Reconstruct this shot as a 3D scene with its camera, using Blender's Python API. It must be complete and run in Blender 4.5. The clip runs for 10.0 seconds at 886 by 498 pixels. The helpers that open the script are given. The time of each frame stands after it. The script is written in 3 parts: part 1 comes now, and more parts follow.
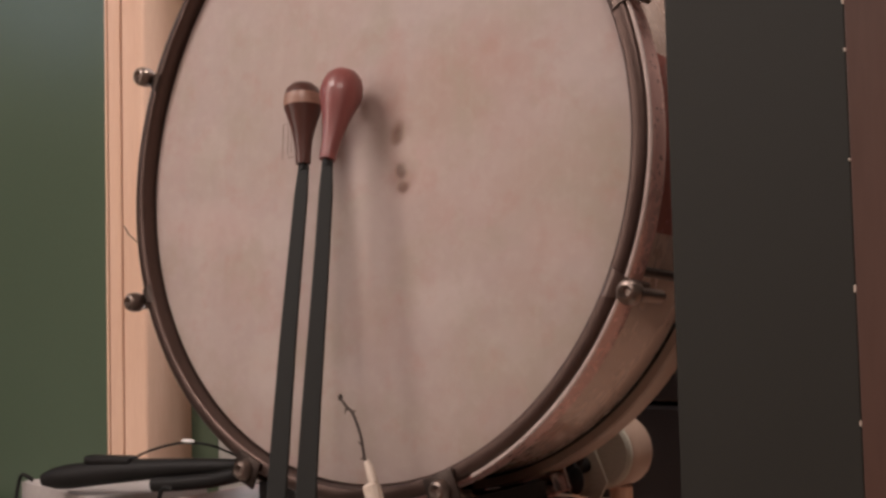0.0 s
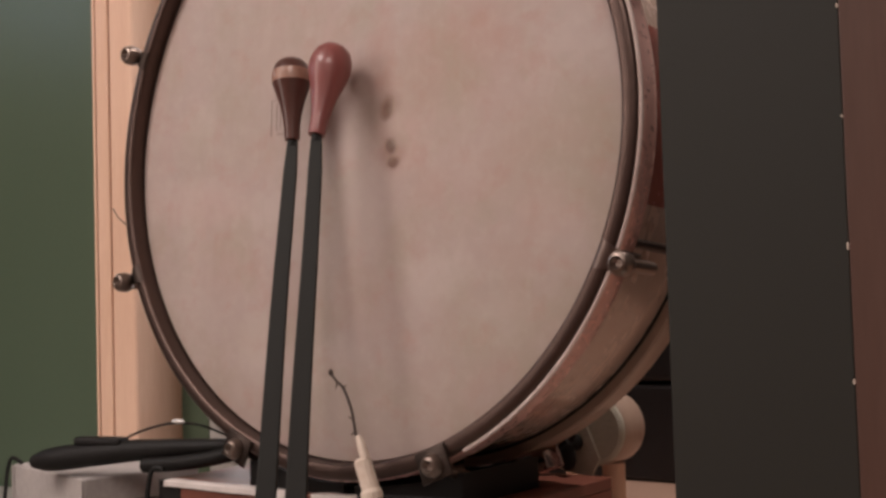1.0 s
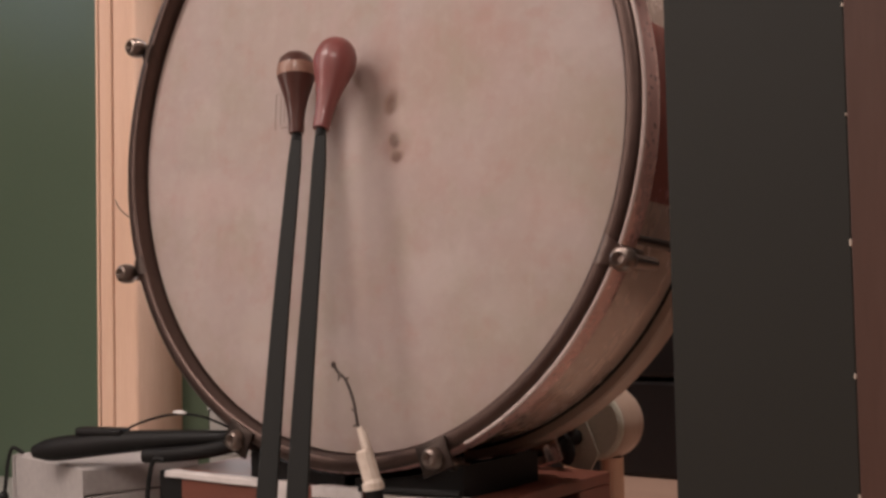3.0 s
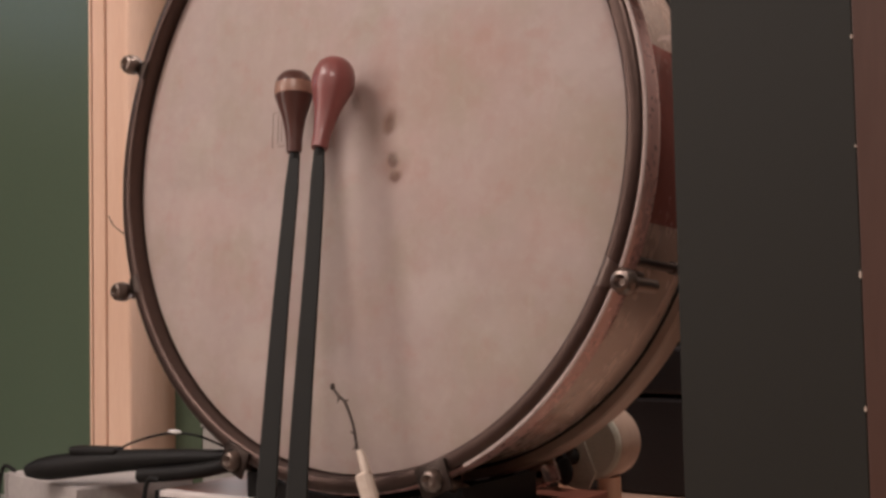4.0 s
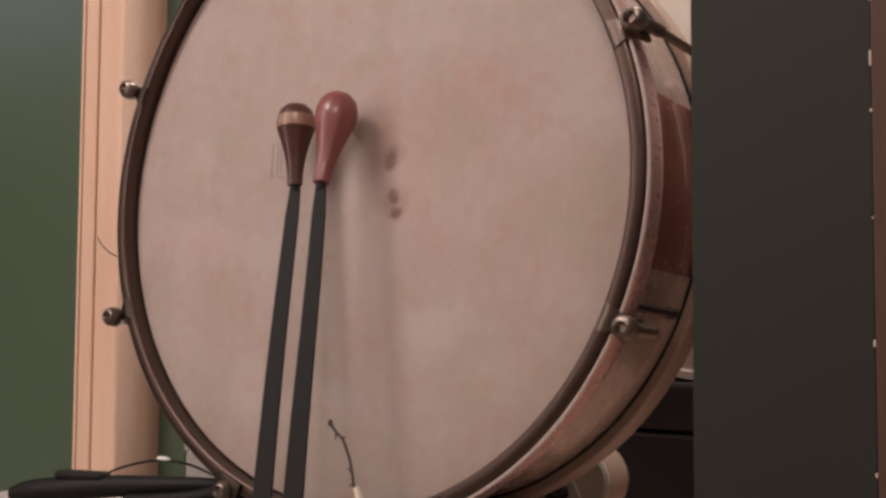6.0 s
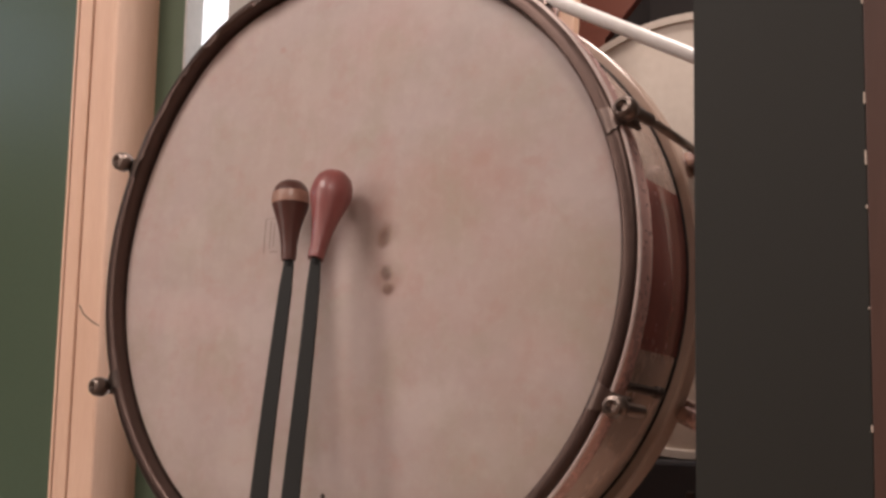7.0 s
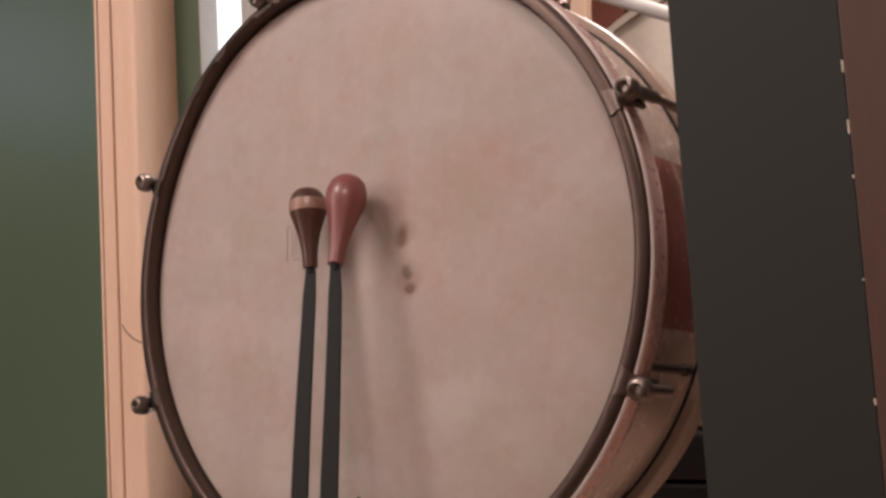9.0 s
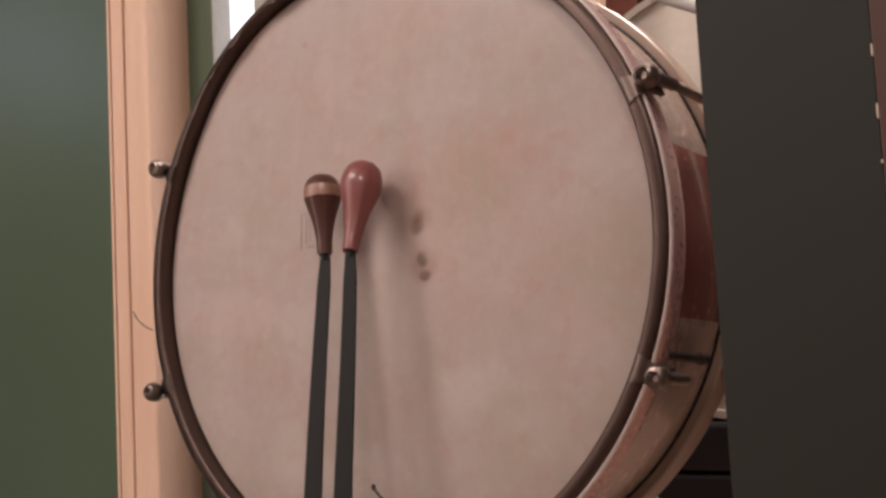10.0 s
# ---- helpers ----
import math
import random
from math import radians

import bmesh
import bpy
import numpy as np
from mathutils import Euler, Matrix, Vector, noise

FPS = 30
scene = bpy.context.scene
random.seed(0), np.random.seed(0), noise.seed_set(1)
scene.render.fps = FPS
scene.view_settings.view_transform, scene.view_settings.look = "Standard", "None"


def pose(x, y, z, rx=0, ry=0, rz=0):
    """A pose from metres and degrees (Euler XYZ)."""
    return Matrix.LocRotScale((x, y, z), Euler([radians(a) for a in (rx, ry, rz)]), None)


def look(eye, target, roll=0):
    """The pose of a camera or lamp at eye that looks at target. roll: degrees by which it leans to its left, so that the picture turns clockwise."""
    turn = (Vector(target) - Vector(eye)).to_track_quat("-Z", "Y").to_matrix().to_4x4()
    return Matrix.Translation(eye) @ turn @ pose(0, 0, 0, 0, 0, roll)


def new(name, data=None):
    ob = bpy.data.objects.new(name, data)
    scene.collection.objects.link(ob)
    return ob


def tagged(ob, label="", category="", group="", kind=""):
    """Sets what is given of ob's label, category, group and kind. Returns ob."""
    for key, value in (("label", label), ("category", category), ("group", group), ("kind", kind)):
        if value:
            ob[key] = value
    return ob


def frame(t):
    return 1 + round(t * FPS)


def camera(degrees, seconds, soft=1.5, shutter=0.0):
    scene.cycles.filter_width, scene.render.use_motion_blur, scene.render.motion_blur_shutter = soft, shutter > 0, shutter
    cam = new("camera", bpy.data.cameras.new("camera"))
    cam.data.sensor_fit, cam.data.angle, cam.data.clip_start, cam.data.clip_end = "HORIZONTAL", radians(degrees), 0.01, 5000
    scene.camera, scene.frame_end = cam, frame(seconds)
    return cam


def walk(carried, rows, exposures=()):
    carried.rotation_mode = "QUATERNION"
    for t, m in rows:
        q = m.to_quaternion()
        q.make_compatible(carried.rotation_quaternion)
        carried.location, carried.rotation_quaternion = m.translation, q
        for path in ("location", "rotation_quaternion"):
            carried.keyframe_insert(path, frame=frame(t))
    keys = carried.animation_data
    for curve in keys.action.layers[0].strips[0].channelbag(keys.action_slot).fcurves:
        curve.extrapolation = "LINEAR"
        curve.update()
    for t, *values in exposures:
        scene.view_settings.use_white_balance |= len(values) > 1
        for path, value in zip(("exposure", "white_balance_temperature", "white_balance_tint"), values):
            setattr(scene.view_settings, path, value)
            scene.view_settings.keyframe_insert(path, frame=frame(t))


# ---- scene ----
cam = camera(41.5, 10.0, soft=3.0)
PATH = [
    (0, look((0.7401, -0.8521, 0.8590), (0.0211, 0.1064, 0.9241), -1.37)),
    (0.5, look((0.7339, -0.8434, 0.8477), (0.0197, 0.1189, 0.9096), -1.46)),
    (1, look((0.7363, -0.8463, 0.8434), (0.0239, 0.1177, 0.9005), -1.73)),
    (1.5, look((0.7341, -0.8447, 0.8438), (0.0176, 0.1169, 0.8885), -0.81)),
    (2, look((0.7403, -0.8476, 0.8423), (0.0219, 0.1129, 0.8767), -1.27)),
    (2.5, look((0.7429, -0.8467, 0.8435), (0.0211, 0.1114, 0.8771), -1.07)),
    (2.7, look((0.7414, -0.8488, 0.8384), (0.0288, 0.1155, 0.8865), -1.35)),
    (3.8, look((0.7227, -0.8694, 0.8540), (0.0205, 0.1021, 0.9095), -0.78)),
    (4, look((0.7254, -0.8594, 0.8538), (0.0272, 0.1147, 0.9141), -1.15)),
    (4.5, look((0.7296, -0.8434, 0.8554), (0.0621, 0.1521, 0.9136), -1.19)),
    (5, look((0.7243, -0.8403, 0.8528), (0.0624, 0.1591, 0.9105), -0.76)),
    (5.2, look((0.7168, -0.8506, 0.8567), (0.0520, 0.1462, 0.9228), -0.94)),
    (6.3, look((0.6968, -0.9060, 0.8786), (0.0332, 0.0901, 0.9640), 1.31)),
    (6.5, look((0.6867, -0.9225, 0.8726), (0.0361, 0.0783, 0.9955), 2.43)),
    (7, look((0.6935, -0.9201, 0.8810), (0.0615, 0.0896, 1.0261), 1.19)),
    (7.5, look((0.7106, -0.9141, 0.8951), (0.0782, 0.0953, 1.0401), -1.71)),
    (8, look((0.7310, -0.9005, 0.9089), (0.0683, 0.0905, 1.0456), -3.21)),
    (8.5, look((0.7402, -0.8951, 0.9067), (0.0654, 0.0880, 1.0410), -3.34)),
    (9, look((0.7297, -0.9000, 0.8941), (0.0441, 0.0766, 1.0206), -3.41)),
    (9.5, look((0.7296, -0.8993, 0.8911), (0.0402, 0.0748, 1.0172), -2.67)),
    (10, look((0.7178, -0.9024, 0.8896), (0.0280, 0.0722, 1.0094), -3.04)),
]
walk(cam, PATH)

# ---- light ----
world = bpy.data.worlds.new("world")
scene.world = world
world.use_nodes = True
world.node_tree.nodes["Background"].inputs[0].default_value = (1.0, 0.86, 0.74, 1)
world.node_tree.nodes["Background"].inputs[1].default_value = 0.06


def lamp(name, kind, m, power, colour, size):
    d = bpy.data.lights.new(name, kind)
    d.energy, d.color = power, colour
    if kind == "AREA":
        d.shape, d.size = "DISK", size
    else:
        d.shadow_soft_size = size
    ob = new(name, d)
    ob.matrix_world = m
    return ob


KEY = (-0.97, -1.40, 1.38)
KEY_LIGHTS = ((-0.43, 5.0), (0.0, 8.5), (0.43, 11.0))  # key light from the left, split in three up an unseen stand: height and power
for dz, power in KEY_LIGHTS:
    lamp("key_light", "POINT", pose(KEY[0], KEY[1], KEY[2] + dz), power, (1.0, 0.845, 0.765), 0.25)
# unseen overhead lights, added to fill the room and brighten the alcove
lamp("ceiling_fill", "AREA", pose(-0.62, -1.4, 2.36), 25, (1.0, 0.88, 0.83), 1.0)
lamp("ceiling_fill", "AREA", pose(1.1, -1.6, 2.36), 22, (1.0, 0.87, 0.81), 1.0)
lamp("alcove_fill", "AREA", pose(0.42, 0.40, 2.36), 18, (1.0, 0.86, 0.80), 0.3)
scene.view_settings.exposure = 0.24

# ---- materials ----
def material(name, colour, second=None, rough=0.6, metal=0.0, scale=8.0, fine=90.0, bump=0.15, spread=0.5, stretch=(1, 1, 1), coat=0.0):
    """Two colours mixed by coarse and fine noise, with relief from the fine one."""
    m = bpy.data.materials.new(name)
    m.use_nodes = True
    t = m.node_tree
    b = t.nodes["Principled BSDF"]
    b.inputs["Metallic"].default_value = metal
    b.inputs["Coat Weight"].default_value = coat
    c = t.nodes.new("ShaderNodeTexCoord")
    mp = t.nodes.new("ShaderNodeMapping")
    mp.inputs["Scale"].default_value = stretch
    t.links.new(c.outputs["Object"], mp.inputs["Vector"])

    def tex(s, detail):
        n = t.nodes.new("ShaderNodeTexNoise")
        n.inputs["Scale"].default_value, n.inputs["Detail"].default_value = s, detail
        t.links.new(mp.outputs["Vector"], n.inputs["Vector"])
        return n.outputs["Fac"]

    def sums(op, a, b2):
        n = t.nodes.new("ShaderNodeMath")
        n.operation = op
        for i, v in enumerate((a, b2)):
            if isinstance(v, (int, float)):
                n.inputs[i].default_value = v
            else:
                t.links.new(v, n.inputs[i])
        return n.outputs[0]

    coarse, small = tex(scale, 4), tex(fine, 6)
    both = sums("ADD", sums("MULTIPLY", coarse, 0.6), sums("MULTIPLY", small, 0.4))
    ramp = t.nodes.new("ShaderNodeValToRGB")
    ramp.color_ramp.elements[0].position, ramp.color_ramp.elements[1].position = 0.5 - spread * 0.3, 0.5 + spread * 0.3
    second = second or tuple(v * 0.72 for v in colour)
    ramp.color_ramp.elements[0].color, ramp.color_ramp.elements[1].color = (*second, 1), (*colour, 1)
    t.links.new(both, ramp.inputs[0])
    t.links.new(ramp.outputs[0], b.inputs["Base Color"])
    r = t.nodes.new("ShaderNodeMapRange")
    r.inputs["To Min"].default_value, r.inputs["To Max"].default_value = max(rough - 0.12, 0.04), min(rough + 0.12, 1)
    t.links.new(both, r.inputs["Value"])
    t.links.new(r.outputs[0], b.inputs["Roughness"])
    bp = t.nodes.new("ShaderNodeBump")
    bp.inputs["Strength"].default_value, bp.inputs["Distance"].default_value = bump, 0.002
    t.links.new(small, bp.inputs["Height"])
    t.links.new(bp.outputs[0], b.inputs["Normal"])
    return m


def skin_material():
    """Old calfskin: cream, clouded, with rusty smears and a few dark dots."""
    m = material("drum_skin", (0.470, 0.375, 0.345), (0.385, 0.300, 0.270), 0.5, 0, 7, 60, 0.1, 0.85)
    t = m.node_tree
    b = t.nodes["Principled BSDF"]
    link = b.inputs["Base Color"].links[0]
    colour = link.from_socket
    pos = t.nodes.new("ShaderNodeTexCoord").outputs["Object"]
    warp = t.nodes.new("ShaderNodeTexNoise")
    warp.inputs["Scale"].default_value = 28
    t.links.new(pos, warp.inputs["Vector"])
    shift = t.nodes.new("ShaderNodeVectorMath")
    shift.operation = "MULTIPLY_ADD"
    t.links.new(warp.outputs["Color"], shift.inputs[0])
    shift.inputs[1].default_value = (0.016, 0, 0.016)
    t.links.new(pos, shift.inputs[2])
    # x, z, half width, half height, strength, tint
    brown = (0.22, 0.12, 0.085)
    dark, rust, olive = (0.07, 0.036, 0.025), (0.40, 0.21, 0.16), (0.36, 0.295, 0.225)
    spots = ((0.049, 0.030, 0.008, 0.009, 0.97, dark), (0.052, 0.032, 0.014, 0.012, 0.45, brown), (0.058, -0.021, 0.0075, 0.0075, 0.97, dark), (0.057, -0.014, 0.015, 0.018, 0.42, brown),
             (0.0555, -0.006, 0.0065, 0.0065, 0.85, dark), (0.13, 0.095, 0.06, 0.035, 0.24, rust), (0.155, 0.098, 0.012, 0.008, 0.26, rust), (0.205, 0.092, 0.010, 0.006, 0.28, rust), (0.185, 0.075, 0.02, 0.012, 0.22, rust),
             (-0.15, 0.02, 0.06, 0.04, 0.2, olive), (-0.22, 0.005, 0.03, 0.03, 0.2, olive), (0.20, 0.045, 0.006, 0.007, 0.35, olive), (0.205, -0.14, 0.006, 0.006, 0.35, olive),
             # the wide olive spot at z -0.25 paints the shading along the lower edge
             (0.04, 0.09, 0.016, 0.05, 0.25, rust), (0.14, -0.2, 0.05, 0.03, 0.15, olive), (0.0, -0.25, 0.2, 0.035, 0.2, olive), (0.21, -0.12, 0.05, 0.04, 0.12, olive),
             (0.10, -0.05, 0.02, 0.02, 0.15, rust), (-0.06, 0.20, 0.1, 0.05, 0.22, olive), (0.13, 0.01, 0.12, 0.10, 0.16, rust), (-0.13, 0.11, 0.09, 0.05, 0.24, olive), (-0.02, -0.10, 0.05, 0.08, 0.14, olive), (0.17, -0.17, 0.06, 0.05, 0.22, olive), (-0.10, 0.235, 0.004, 0.004, 0.4, rust))
    rnd = random.Random(7)
    pink, pale = (0.50, 0.335, 0.305), (0.53, 0.455, 0.415)
    clouds = tuple((rnd.uniform(-0.27, 0.27), rnd.uniform(-0.27, 0.27), rnd.uniform(0.02, 0.08), rnd.uniform(0.02, 0.06), rnd.uniform(0.12, 0.38),
                    rnd.choice((pink, pale, olive, pink, pale))) for _ in range(34))
    for x, z, w, h, strength, tint in clouds + spots:
        d = t.nodes.new("ShaderNodeVectorMath")
        d.operation = "SUBTRACT"
        t.links.new(shift.outputs[0], d.inputs[0])
        d.inputs[1].default_value = (x + 0.008, 0, z + 0.008)
        e = t.nodes.new("ShaderNodeVectorMath")
        e.operation = "MULTIPLY"
        t.links.new(d.outputs[0], e.inputs[0])
        e.inputs[1].default_value = (1 / w, 0, 1 / h)
        ln = t.nodes.new("ShaderNodeVectorMath")
        ln.operation = "LENGTH"
        t.links.new(e.outputs[0], ln.inputs[0])
        mr = t.nodes.new("ShaderNodeMapRange")
        mr.interpolation_type = "SMOOTHSTEP"
        mr.inputs["From Min"].default_value, mr.inputs["From Max"].default_value = 1.4, 0.45
        mr.inputs["To Max"].default_value = strength
        t.links.new(ln.outputs["Value"], mr.inputs["Value"])
        mix = t.nodes.new("ShaderNodeMix")
        mix.data_type = "RGBA"
        t.links.new(mr.outputs[0], mix.inputs["Factor"])
        t.links.new(colour, mix.inputs["A"])
        mix.inputs["B"].default_value = (*tint, 1)
        colour = mix.outputs["Result"]
    # pores and faint fibres that run up the hide
    for stretch, scale, lo, hi, tint, strength in (((1, 1, 1), 9, 0.48, 0.66, rust, 0.20), ((1, 1, 1), 13, 0.49, 0.67, olive, 0.52), ((1, 1, 1), 30, 0.53, 0.70, rust, 0.30), ((1, 1, 1), 70, 0.50, 0.72, pale, 0.18), ((5, 1, 0.9), 11, 0.52, 0.76, pale, 0.13), ((0.9, 1, 5), 11, 0.54, 0.78, olive, 0.14)):
        mp = t.nodes.new("ShaderNodeMapping")
        mp.inputs["Scale"].default_value = stretch
        mp.inputs["Location"].default_value = (scale, 0, strength)
        t.links.new(pos, mp.inputs["Vector"])
        n = t.nodes.new("ShaderNodeTexNoise")
        n.inputs["Scale"].default_value, n.inputs["Detail"].default_value, n.inputs["Roughness"].default_value = scale, 5, 0.62
        t.links.new(mp.outputs["Vector"], n.inputs["Vector"])
        mr = t.nodes.new("ShaderNodeMapRange")
        mr.inputs["From Min"].default_value, mr.inputs["From Max"].default_value, mr.inputs["To Max"].default_value = lo, hi, strength
        t.links.new(n.outputs["Fac"], mr.inputs["Value"])
        mix = t.nodes.new("ShaderNodeMix")
        mix.data_type = "RGBA"
        t.links.new(mr.outputs[0], mix.inputs["Factor"])
        t.links.new(colour, mix.inputs["A"])
        mix.inputs["B"].default_value = (*tint, 1)
        colour = mix.outputs["Result"]
    t.links.new(colour, b.inputs["Base Color"])
    return m


SKIN = skin_material()
NICKEL = material("worn_nickel", (0.62, 0.50, 0.47), (0.54, 0.42, 0.39), 0.24, 1.0, 14, 160, 0.06, 0.9)
STEEL = material("tarnished_steel", (0.088, 0.066, 0.057), (0.045, 0.034, 0.029), 0.4, 0.85, 30, 200, 0.1, 0.9)
# flange of the same metal hoop: its bright pinkish reflection is in the colour
HOOPPINK = material("hoop_pink_reflection", (0.74, 0.47, 0.43), (0.68, 0.43, 0.39), 0.28, 0.45, 9, 120, 0.01, 1.2)
STREAK = material("hoop_highlight", (0.93, 0.80, 0.75), (0.80, 0.65, 0.60), 0.18, 0.5, 40, 160, 0.05, 0.9)
RODSTEEL = material("dull_rod_steel", (0.29, 0.23, 0.20), (0.17, 0.135, 0.115), 0.34, 0.95, 30, 200, 0.1, 0.9)
# hoop front: the dim room it mirrors is put into this dark brown
HOOPBROWN = material("hoop_dark_reflection", (0.115, 0.076, 0.064), (0.078, 0.052, 0.044), 0.37, 0.8, 12, 140, 0.02, 0.9)
SHELL = material("shell_tarnished_plating", (0.60, 0.465, 0.395), (0.45, 0.335, 0.275), 0.27, 0.3, 7, 60, 0.01, 2.0, (1, 2.5, 1), coat=0.4)
CLAWMETAL = material("dull_claw_nickel", (0.20, 0.150, 0.130), (0.13, 0.098, 0.085), 0.38, 0.9, 30, 200, 0.08, 0.9)
SHELLRED = material("shell_red_gloss", (0.27, 0.092, 0.074), (0.19, 0.064, 0.052), 0.25, 0.0, 9, 120, 0.05, 0.8, coat=0.5)
MAPLE = material("maple_hoop", (0.46, 0.335, 0.265), (0.37, 0.26, 0.20), 0.36, 0, 6, 90, 0.1, 0.8, (1, 6, 1))
PINE = material("pine_wood", (0.80, 0.55, 0.41), (0.68, 0.43, 0.30), 0.5, 0, 5, 60, 0.12, 0.7, (8, 8, 0.6))
GREEN = material("green_wall_paint", (0.086, 0.120, 0.078), (0.072, 0.102, 0.065), 0.36, 0, 3, 140, 0.03, 0.7)
TABLEGREY = material("worn_grey_table_paint", (0.27, 0.26, 0.235), (0.21, 0.20, 0.18), 0.55, 0, 5, 90, 0.1)
GREY = material("grey_paint", (0.44, 0.42, 0.39), (0.37, 0.35, 0.325), 0.5, 0, 5, 90, 0.08)
ROOMWALL = material("dim_unseen_wall", (0.055, 0.043, 0.037), (0.040, 0.031, 0.027), 0.8, 0, 3, 60, 0.1)
ROOMRED = material("red_brown_unseen_wall", (0.15, 0.075, 0.060), (0.11, 0.055, 0.045), 0.8, 0, 3, 60, 0.1)
CREAMWALL = material("beige_wall_paint", (0.47, 0.435, 0.39), (0.42, 0.385, 0.34), 0.7, 0, 3, 120, 0.12)
POSTDARK = material("dark_olive_paint", (0.0160, 0.0155, 0.0115), (0.0122, 0.0118, 0.0088), 0.7, 0, 5, 120, 0.1, 0.6)
POSTDARK.node_tree.nodes["Principled BSDF"].inputs["Specular IOR Level"].default_value = 0.46
POSTRED = material("red_brown_varnish", (0.098, 0.052, 0.039), (0.072, 0.037, 0.028), 0.45, 0, 4, 60, 0.1, 0.7, (6, 6, 0.6))
BLACK = material("black_plastic", (0.013, 0.0115, 0.011), (0.008, 0.0075, 0.007), 0.55, 0, 20, 200, 0.05)
BLACK.node_tree.nodes["Principled BSDF"].inputs["Specular IOR Level"].default_value = 0.22
STRAP = material("black_enamelled_wood", (0.014, 0.015, 0.013), (0.008, 0.008, 0.007), 0.62, 0, 14, 120, 0.12, 0.8, (4, 4, 0.4))
WOODRED = material("red_stained_wood", (0.31, 0.088, 0.082), (0.17, 0.058, 0.052), 0.42, 0, 25, 160, 0.12, 1.1, (3, 3, 0.35), coat=0.35)
WOODBROWN = material("brown_stained_wood", (0.105, 0.042, 0.034), (0.065, 0.026, 0.020), 0.35, 0, 25, 160, 0.08, 0.8, (3, 3, 0.5), coat=0.3)
WOODBAND = material("bare_wood_band", (0.40, 0.235, 0.17), (0.22, 0.105, 0.075), 0.45, 0, 30, 160, 0.08, 0.8, coat=0.3)
CABINET = material("red_brown_cabinet", (0.19, 0.062, 0.040), (0.13, 0.042, 0.028), 0.4, 0, 7, 90, 0.1, 0.8, (1, 6, 6))
PAPER = material("white_paper", (0.72, 0.65, 0.62), (0.60, 0.53, 0.50), 0.8, 0, 30, 140, 0.2)
REAMWRAP = material("dull_ream_wrapper", (0.45, 0.405, 0.385), (0.36, 0.32, 0.305), 0.75, 0, 9, 140, 0.15)
INK = material("faded_ink", (0.27, 0.215, 0.19), (0.34, 0.27, 0.24), 0.7, 0, 60, 200, 0.05)
TAPE = material("cream_tape", (0.72, 0.61, 0.52), (0.62, 0.50, 0.41), 0.6, 0, 60, 200, 0.3)
WHITE = material("white_paint", (0.78, 0.75, 0.72), (0.70, 0.66, 0.63), 0.35, 0, 8, 120, 0.05)
FELT = material("grey_felt", (0.50, 0.48, 0.40), (0.42, 0.40, 0.33), 0.95, 0, 30, 300, 0.5)
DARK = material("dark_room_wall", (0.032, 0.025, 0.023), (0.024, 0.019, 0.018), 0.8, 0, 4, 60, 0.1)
CASE = material("black_case_vinyl", (0.014, 0.012, 0.014), (0.009, 0.008, 0.010), 0.5, 0, 20, 300, 0.3)
FLOOR = material("wood_floor", (0.22, 0.12, 0.07), (0.15, 0.08, 0.045), 0.4, 0, 3, 50, 0.1, 0.8, (1, 8, 1))
LEAF = material("dull_pine_leaf", (0.42, 0.275, 0.21), (0.33, 0.205, 0.15), 0.5, 0, 5, 60, 0.12, 0.7, (0.6, 8, 8))
TWIG = material("dark_twig", (0.075, 0.055, 0.045), (0.045, 0.032, 0.028), 0.8, 0, 60, 300, 0.4)


def glowing(name, colour, strength):
    m = bpy.data.materials.new(name)
    m.use_nodes = True
    b = m.node_tree.nodes["Principled BSDF"]
    b.inputs["Base Color"].default_value = (*colour, 1)
    b.inputs["Emission Color"].default_value = (*colour, 1)
    b.inputs["Emission Strength"].default_value = strength
    return m


DAYLIGHT = glowing("bright_window_beyond", (0.93, 0.95, 1.0), 0.95)


# ---- building helpers ----
def part(name, bm, mat, parent=None, label="", smooth=False):
    """Links a bmesh as one mesh object, under a thing if one is given."""
    me = bpy.data.meshes.new(name)
    bm.normal_update()
    for e in bm.edges:
        e.smooth = len(e.link_faces) < 2 or e.calc_face_angle(0.0) < 0.6
    bm.to_mesh(me)
    bm.free()
    for p in me.polygons:
        p.use_smooth = smooth
    me.materials.append(mat)
    ob = new(name, me)
    if parent is not None:
        ob.parent = parent
    if label:
        ob["label"] = label
    return ob


def thing(name, m, label, category, group="", kind=""):
    ob = new(name)
    ob.empty_display_size = 0.02
    ob.matrix_world = m
    return tagged(ob, label, category, group, kind)


def box(x0, x1, y0, y1, z0, z1, bevel=0.0, seg=2, bm=None):
    """A box with rounded edges; adds to bm when one is given."""
    b = bmesh.new()
    v = [b.verts.new(p) for p in ((x0, y0, z0), (x1, y0, z0), (x1, y1, z0), (x0, y1, z0), (x0, y0, z1), (x1, y0, z1), (x1, y1, z1), (x0, y1, z1))]
    for f in ((3, 2, 1, 0), (4, 5, 6, 7), (0, 1, 5, 4), (1, 2, 6, 5), (2, 3, 7, 6), (3, 0, 4, 7)):
        b.faces.new([v[i] for i in f])
    if bevel:
        bmesh.ops.bevel(b, geom=b.edges[:], offset=bevel, segments=seg, profile=0.5, affect="EDGES")
    return b if bm is None else merge(bm, b)


def merge(a, b, m=None):
    """Adds b's faces, moved by m, to a."""
    me = bpy.data.meshes.new("tmp")
    b.to_mesh(me)
    b.free()
    if m is not None:
        me.transform(m)
    a.from_mesh(me)
    bpy.data.meshes.remove(me)
    return a


